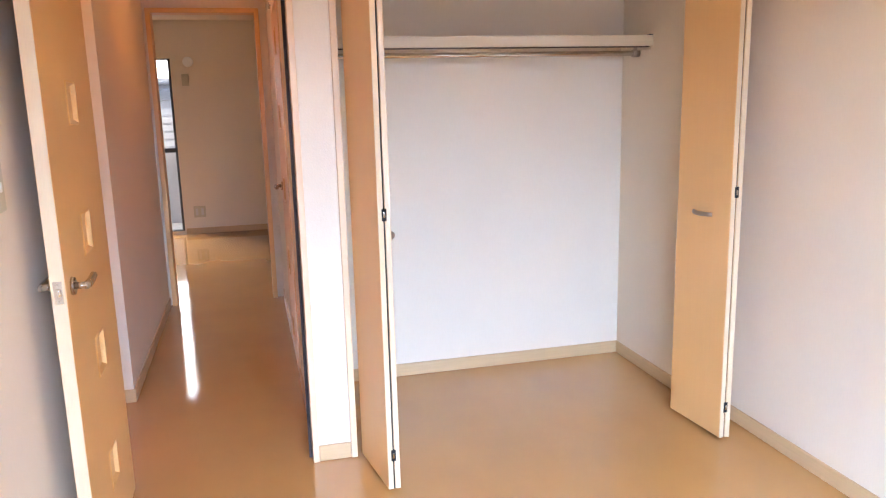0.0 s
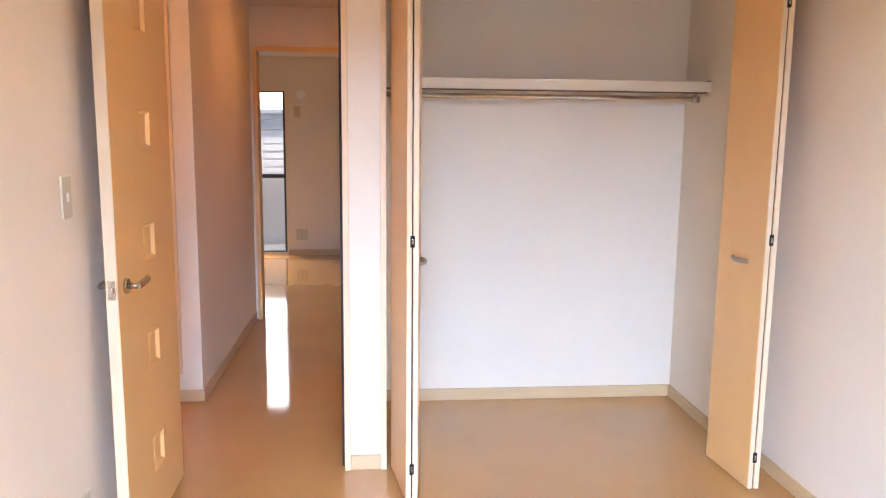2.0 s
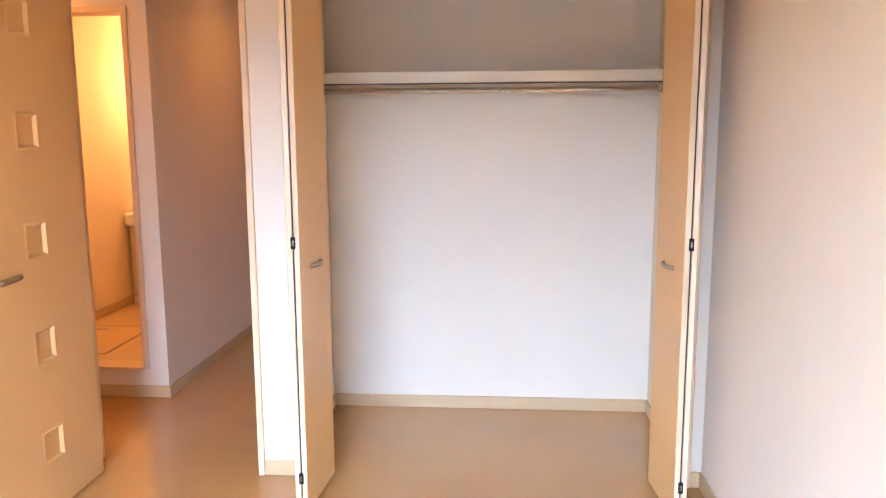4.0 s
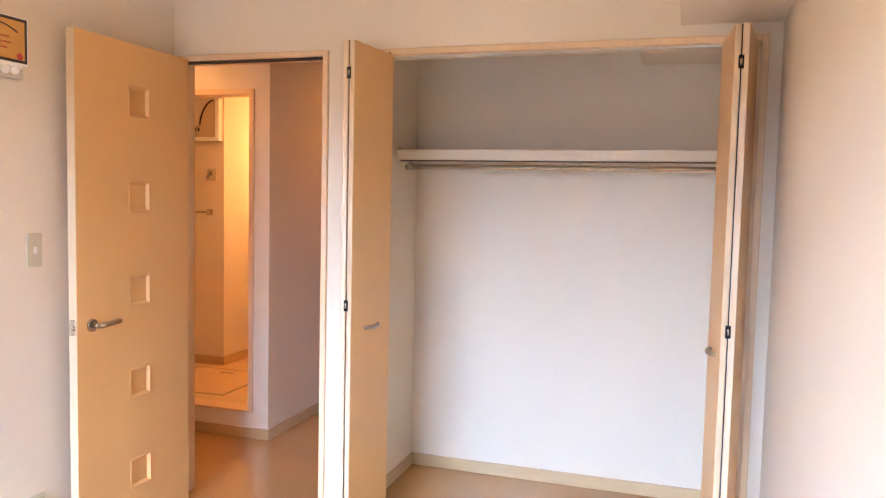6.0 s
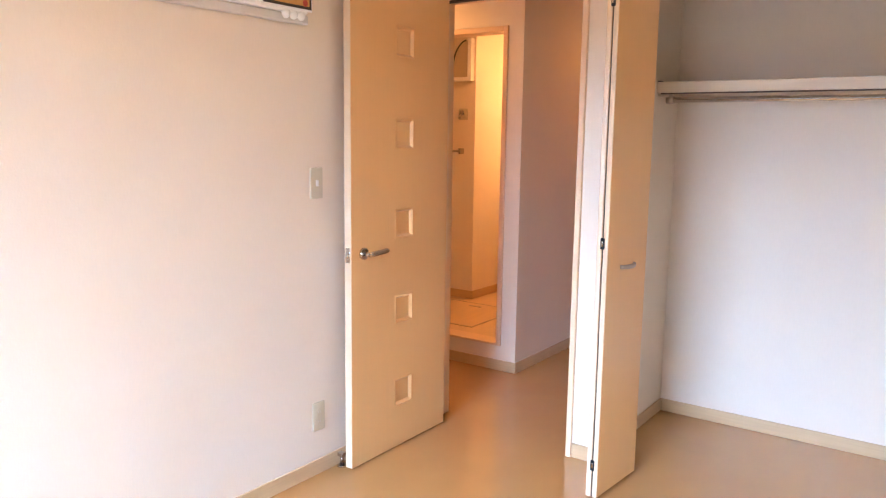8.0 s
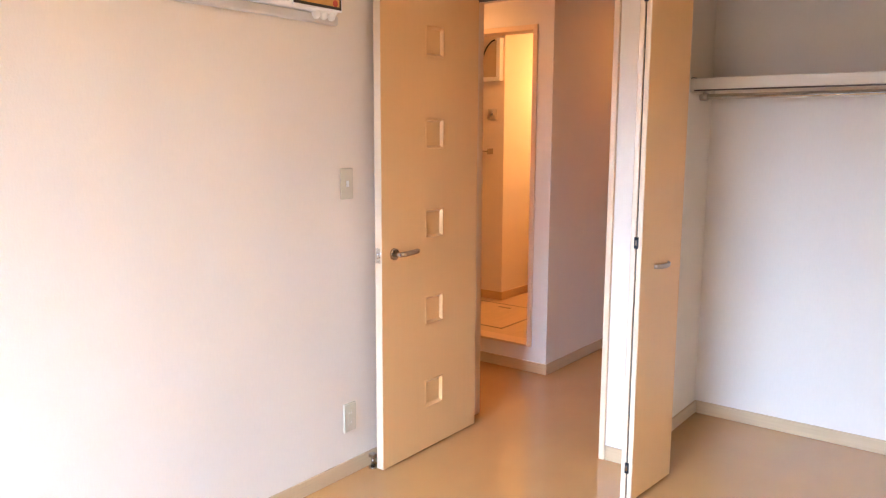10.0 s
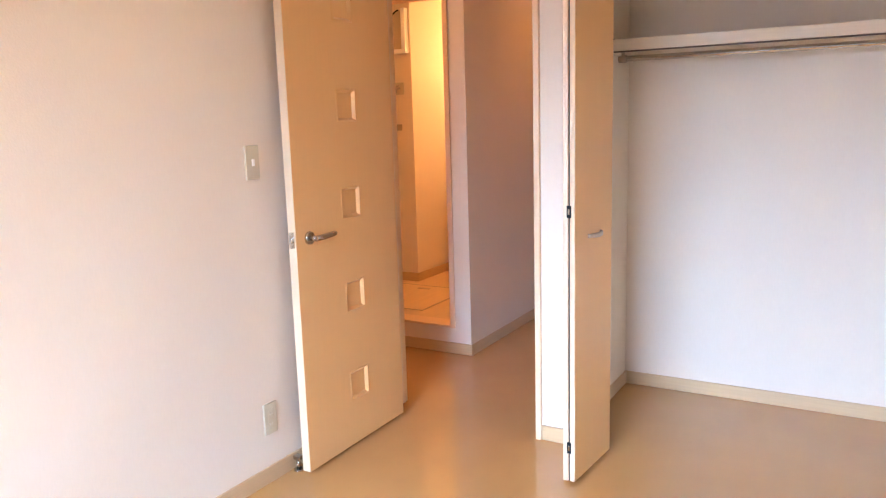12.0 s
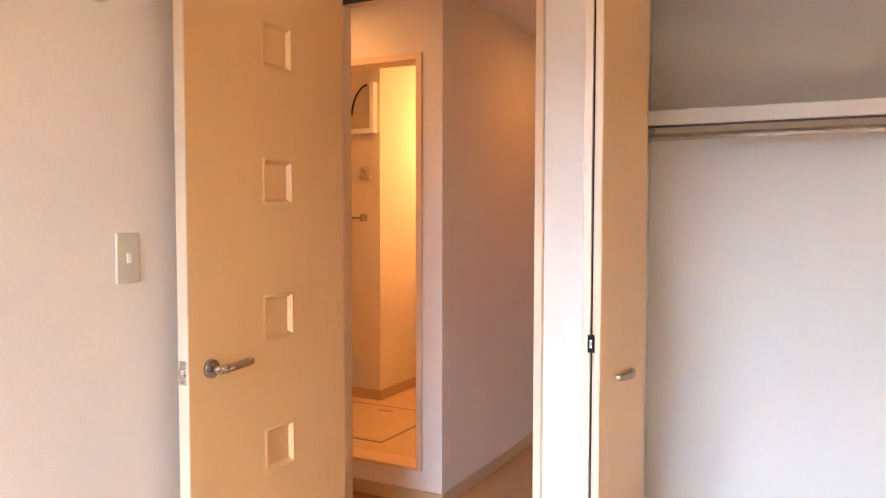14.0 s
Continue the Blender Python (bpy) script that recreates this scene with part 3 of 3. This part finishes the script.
def curved_body(x_left, x_right, y0, y1, height, low):
    """A body whose upper left is cut away along a curve."""
    pts = [(x_left, 0.0), (x_right, 0.0), (x_right, height)]
    for k in range(11):
        a = math.pi / 2 * k / 10
        pts.append((x_right - 0.02 - (x_right - x_left - 0.09) * math.sin(a) ** 1.2, low + (height - low) * math.cos(a) ** 1.1))
    pts.append((x_left, low - 0.01))
    bm = bmesh.new()
    front = [bm.verts.new((x, y0, z)) for x, z in pts]
    back = [bm.verts.new((x, y1, z)) for x, z in pts]
    bm.faces.new(front)
    bm.faces.new(back[::-1])
    for k in range(len(pts)):
        j = (k + 1) % len(pts)
        bm.faces.new((front[k], front[j], back[j], back[k]))
    return bm, pts[3:14]


bm, curve = curved_body(-0.13, 0.072, -0.035, -0.001, 0.262, 0.085)
part("body", bm, SHADED_PLASTIC, cab, "panel below the curve, its shade painted tan")
part("frame", boxes((-0.20, 0.105, -0.045, -0.001, -0.028, -0.001), (0.0735, 0.105, -0.045, -0.001, 0.0, 0.275)), WHITE_PLASTIC, cab)
part("curved_edge", tube(bmesh.new(), [(x, -0.037, z) for x, z in curve], 0.0055, 8), BLACK, cab, "black curved edge")
for x in (-0.100, -0.070):
    part("latch", box(bmesh.new(), x - 0.006, x + 0.006, -0.042, -0.034, 0.040, 0.064, 0.002, 1), BLACK, cab, "small black latch")
tap = thing("washer_tap", pose(-1.12, 5.17, 1.522), "small metal washing machine tap on a plate", "tap")
part("plate", box(bmesh.new(), -0.04, 0.035, -0.010, 0, -0.035, 0.05, 0.003, 2), IVORY, tap)
part("spout", tube(bmesh.new(), [(0, -0.01, 0.01), (0, -0.04, 0.01), (0, -0.055, 0.0), (0, -0.058, -0.025)], 0.009, 12), NICKEL, tap)
part("knob", rod(bmesh.new(), (0, -0.03, 0.015), (0, -0.03, 0.035), 0.013), NICKEL, tap)
bar = thing("towel_rail", pose(-1.28, 5.17, 1.256), "slim chrome towel rail on the washroom wall", "towel rail")
part("bar", rod(bmesh.new(), (-0.16, -0.05, 0), (0.16, -0.05, 0), 0.006), CHROME, bar)
for x in (-0.16, 0.16):
    part("bracket", box(bmesh.new(), x - 0.008, x + 0.008, -0.058, 0, -0.022, 0.022, 0.003, 2), CHROME, bar)
hatch = thing("floor_hatch", pose(-0.85, 4.75, 0.13), "flush underfloor hatch with metal rim in the washroom", "floor hatch")
for x0, x1, y0, y1 in ((-0.31, 0.31, -0.31, -0.30), (-0.31, 0.31, 0.30, 0.31), (-0.31, -0.30, -0.30, 0.30), (0.30, 0.31, -0.30, 0.30)):
    part("rim", box(bmesh.new(), x0, x1, y0, y1, 0.0, 0.004), NICKEL, hatch, "dull metal rim strip")
part("lid", box(bmesh.new(), -0.297, 0.297, -0.297, 0.297, 0.0, 0.003), WASH_FLOOR, hatch)
part("finger_pull", box(bmesh.new(), -0.05, 0.05, 0.20, 0.225, 0.003, 0.006, 0.001, 1), NICKEL, hatch, "recessed metal finger pull")

# Fixture for the added washroom fill, out of view.
wash_fill_lamp = thing("ceiling_light", pose(-0.45, 4.72, TOP), "small round ceiling light, unseen, added to brighten the washroom", "ceiling light")
part("base", rod(bmesh.new(), (0, 0, 0), (0, 0, -0.018), 0.10, 0.10, 32), WHITE_PLASTIC, wash_fill_lamp)
part("diffuser", rod(bmesh.new(), (0, 0, -0.018), (0, 0, -0.045), 0.095, 0.075, 32), LAMP_GLASS, wash_fill_lamp, "lit opal glass diffuser")
van = thing("vanity_unit", pose(-0.638, 6.15, 0.13), "washbasin unit with mirror cabinet and lit lamp bar", "vanity")
cabinet = part("cabinet", box(bmesh.new(), -0.36, 0.36, -0.44, -0.002, 0.0, 0.58, 0.004, 1), WHITE_PLASTIC, van)
for x0, x1 in ((-0.352, -0.003), (0.003, 0.352)):
    part("door", box(bmesh.new(), x0, x1, -0.456, -0.4405, 0.06, 0.57, 0.003, 2), SHELF_WOOD, cabinet, "pale cabinet door")
bm = box(bmesh.new(), -0.371, 0.371, -0.49, -0.002, 0.581, 0.68, 0.02, 3)
part("basin", bm, WHITE_PLASTIC, van, "white basin top")
part("tap", tube(bmesh.new(), [(0, -0.10, 0.68), (0, -0.10, 0.80), (0, -0.13, 0.84), (0, -0.20, 0.84), (0, -0.24, 0.81)], 0.013, 12), CHROME, van, "chrome tap")
part("back_panel", box(bmesh.new(), -0.36, 0.36, -0.03, -0.002, 0.682, 1.05, 0.004, 1), WHITE_PLASTIC, van)
part("shelf", box(bmesh.new(), -0.36, 0.36, -0.14, -0.002, 1.052, 1.07, 0.004, 1), SHELF_WOOD, van, "narrow ledge under the mirror")
part("mirror", box(bmesh.new(), -0.36, 0.36, -0.13, -0.002, 1.072, 1.52, 0.004, 1), MIRROR, van, "mirror front")
part("lamp_bar", box(bmesh.new(), -0.30, 0.30, -0.16, -0.002, 1.57, 1.71, 0.02, 3), LAMP_GLASS, van, "lit warm lamp bar")

# ---- outside the living room window ----
structure("ground", boxes((-400, 400, -400, 800, -3.2, -3.0)), GROUND, "plain grey ground far below the windows", "ground")
structure("balcony_floor", boxes((-3.0, 3.0, 9.06, 10.25, -0.25, -0.06)), GROUND, "grey concrete balcony floor", "balcony")
structure("balcony_parapet", boxes((-3.0, 3.0, 10.15, 10.25, -0.06, 0.80)), PARAPET, "blue-grey balcony parapet", "parapet")
house = thing("neighbour_house", pose(1.7, 16.0, -3.0), "pale neighbouring house with grey slatted wall", "house")
part("wall", box(bmesh.new(), -9.0, 6, 0.02, 6, 0, 4.72), SIDING, house)
part("roof", box(bmesh.new(), -9.1, 6.1, -0.30, 6.2, 4.72, 4.82, 0.01, 1), SHUTTER, house, "thin grey eave")
part("gutter", rod(bmesh.new(), (-9.1, -0.34, 4.76), (6.1, -0.34, 4.76), 0.05), SHUTTER, house, "grey eave gutter")
part("shutter_box", box(bmesh.new(), -3.15, -1.55, -0.14, 0.018, 4.42, 4.62, 0.01, 1), SHUTTER, house, "grey roller shutter box")
for k in range(9):
    part("slat", box(bmesh.new(), -3.1, -1.6, -0.03, 0.018, 2.95 + 0.15 * k, 3.06 + 0.15 * k, 0.005, 1), SIDING, house, "pale shutter slat")
structure("sky_backdrop", boxes((-90, 90, 70, 70.5, -3, 70)), HAZE, "bright white overcast sky beyond the houses", "backdrop")
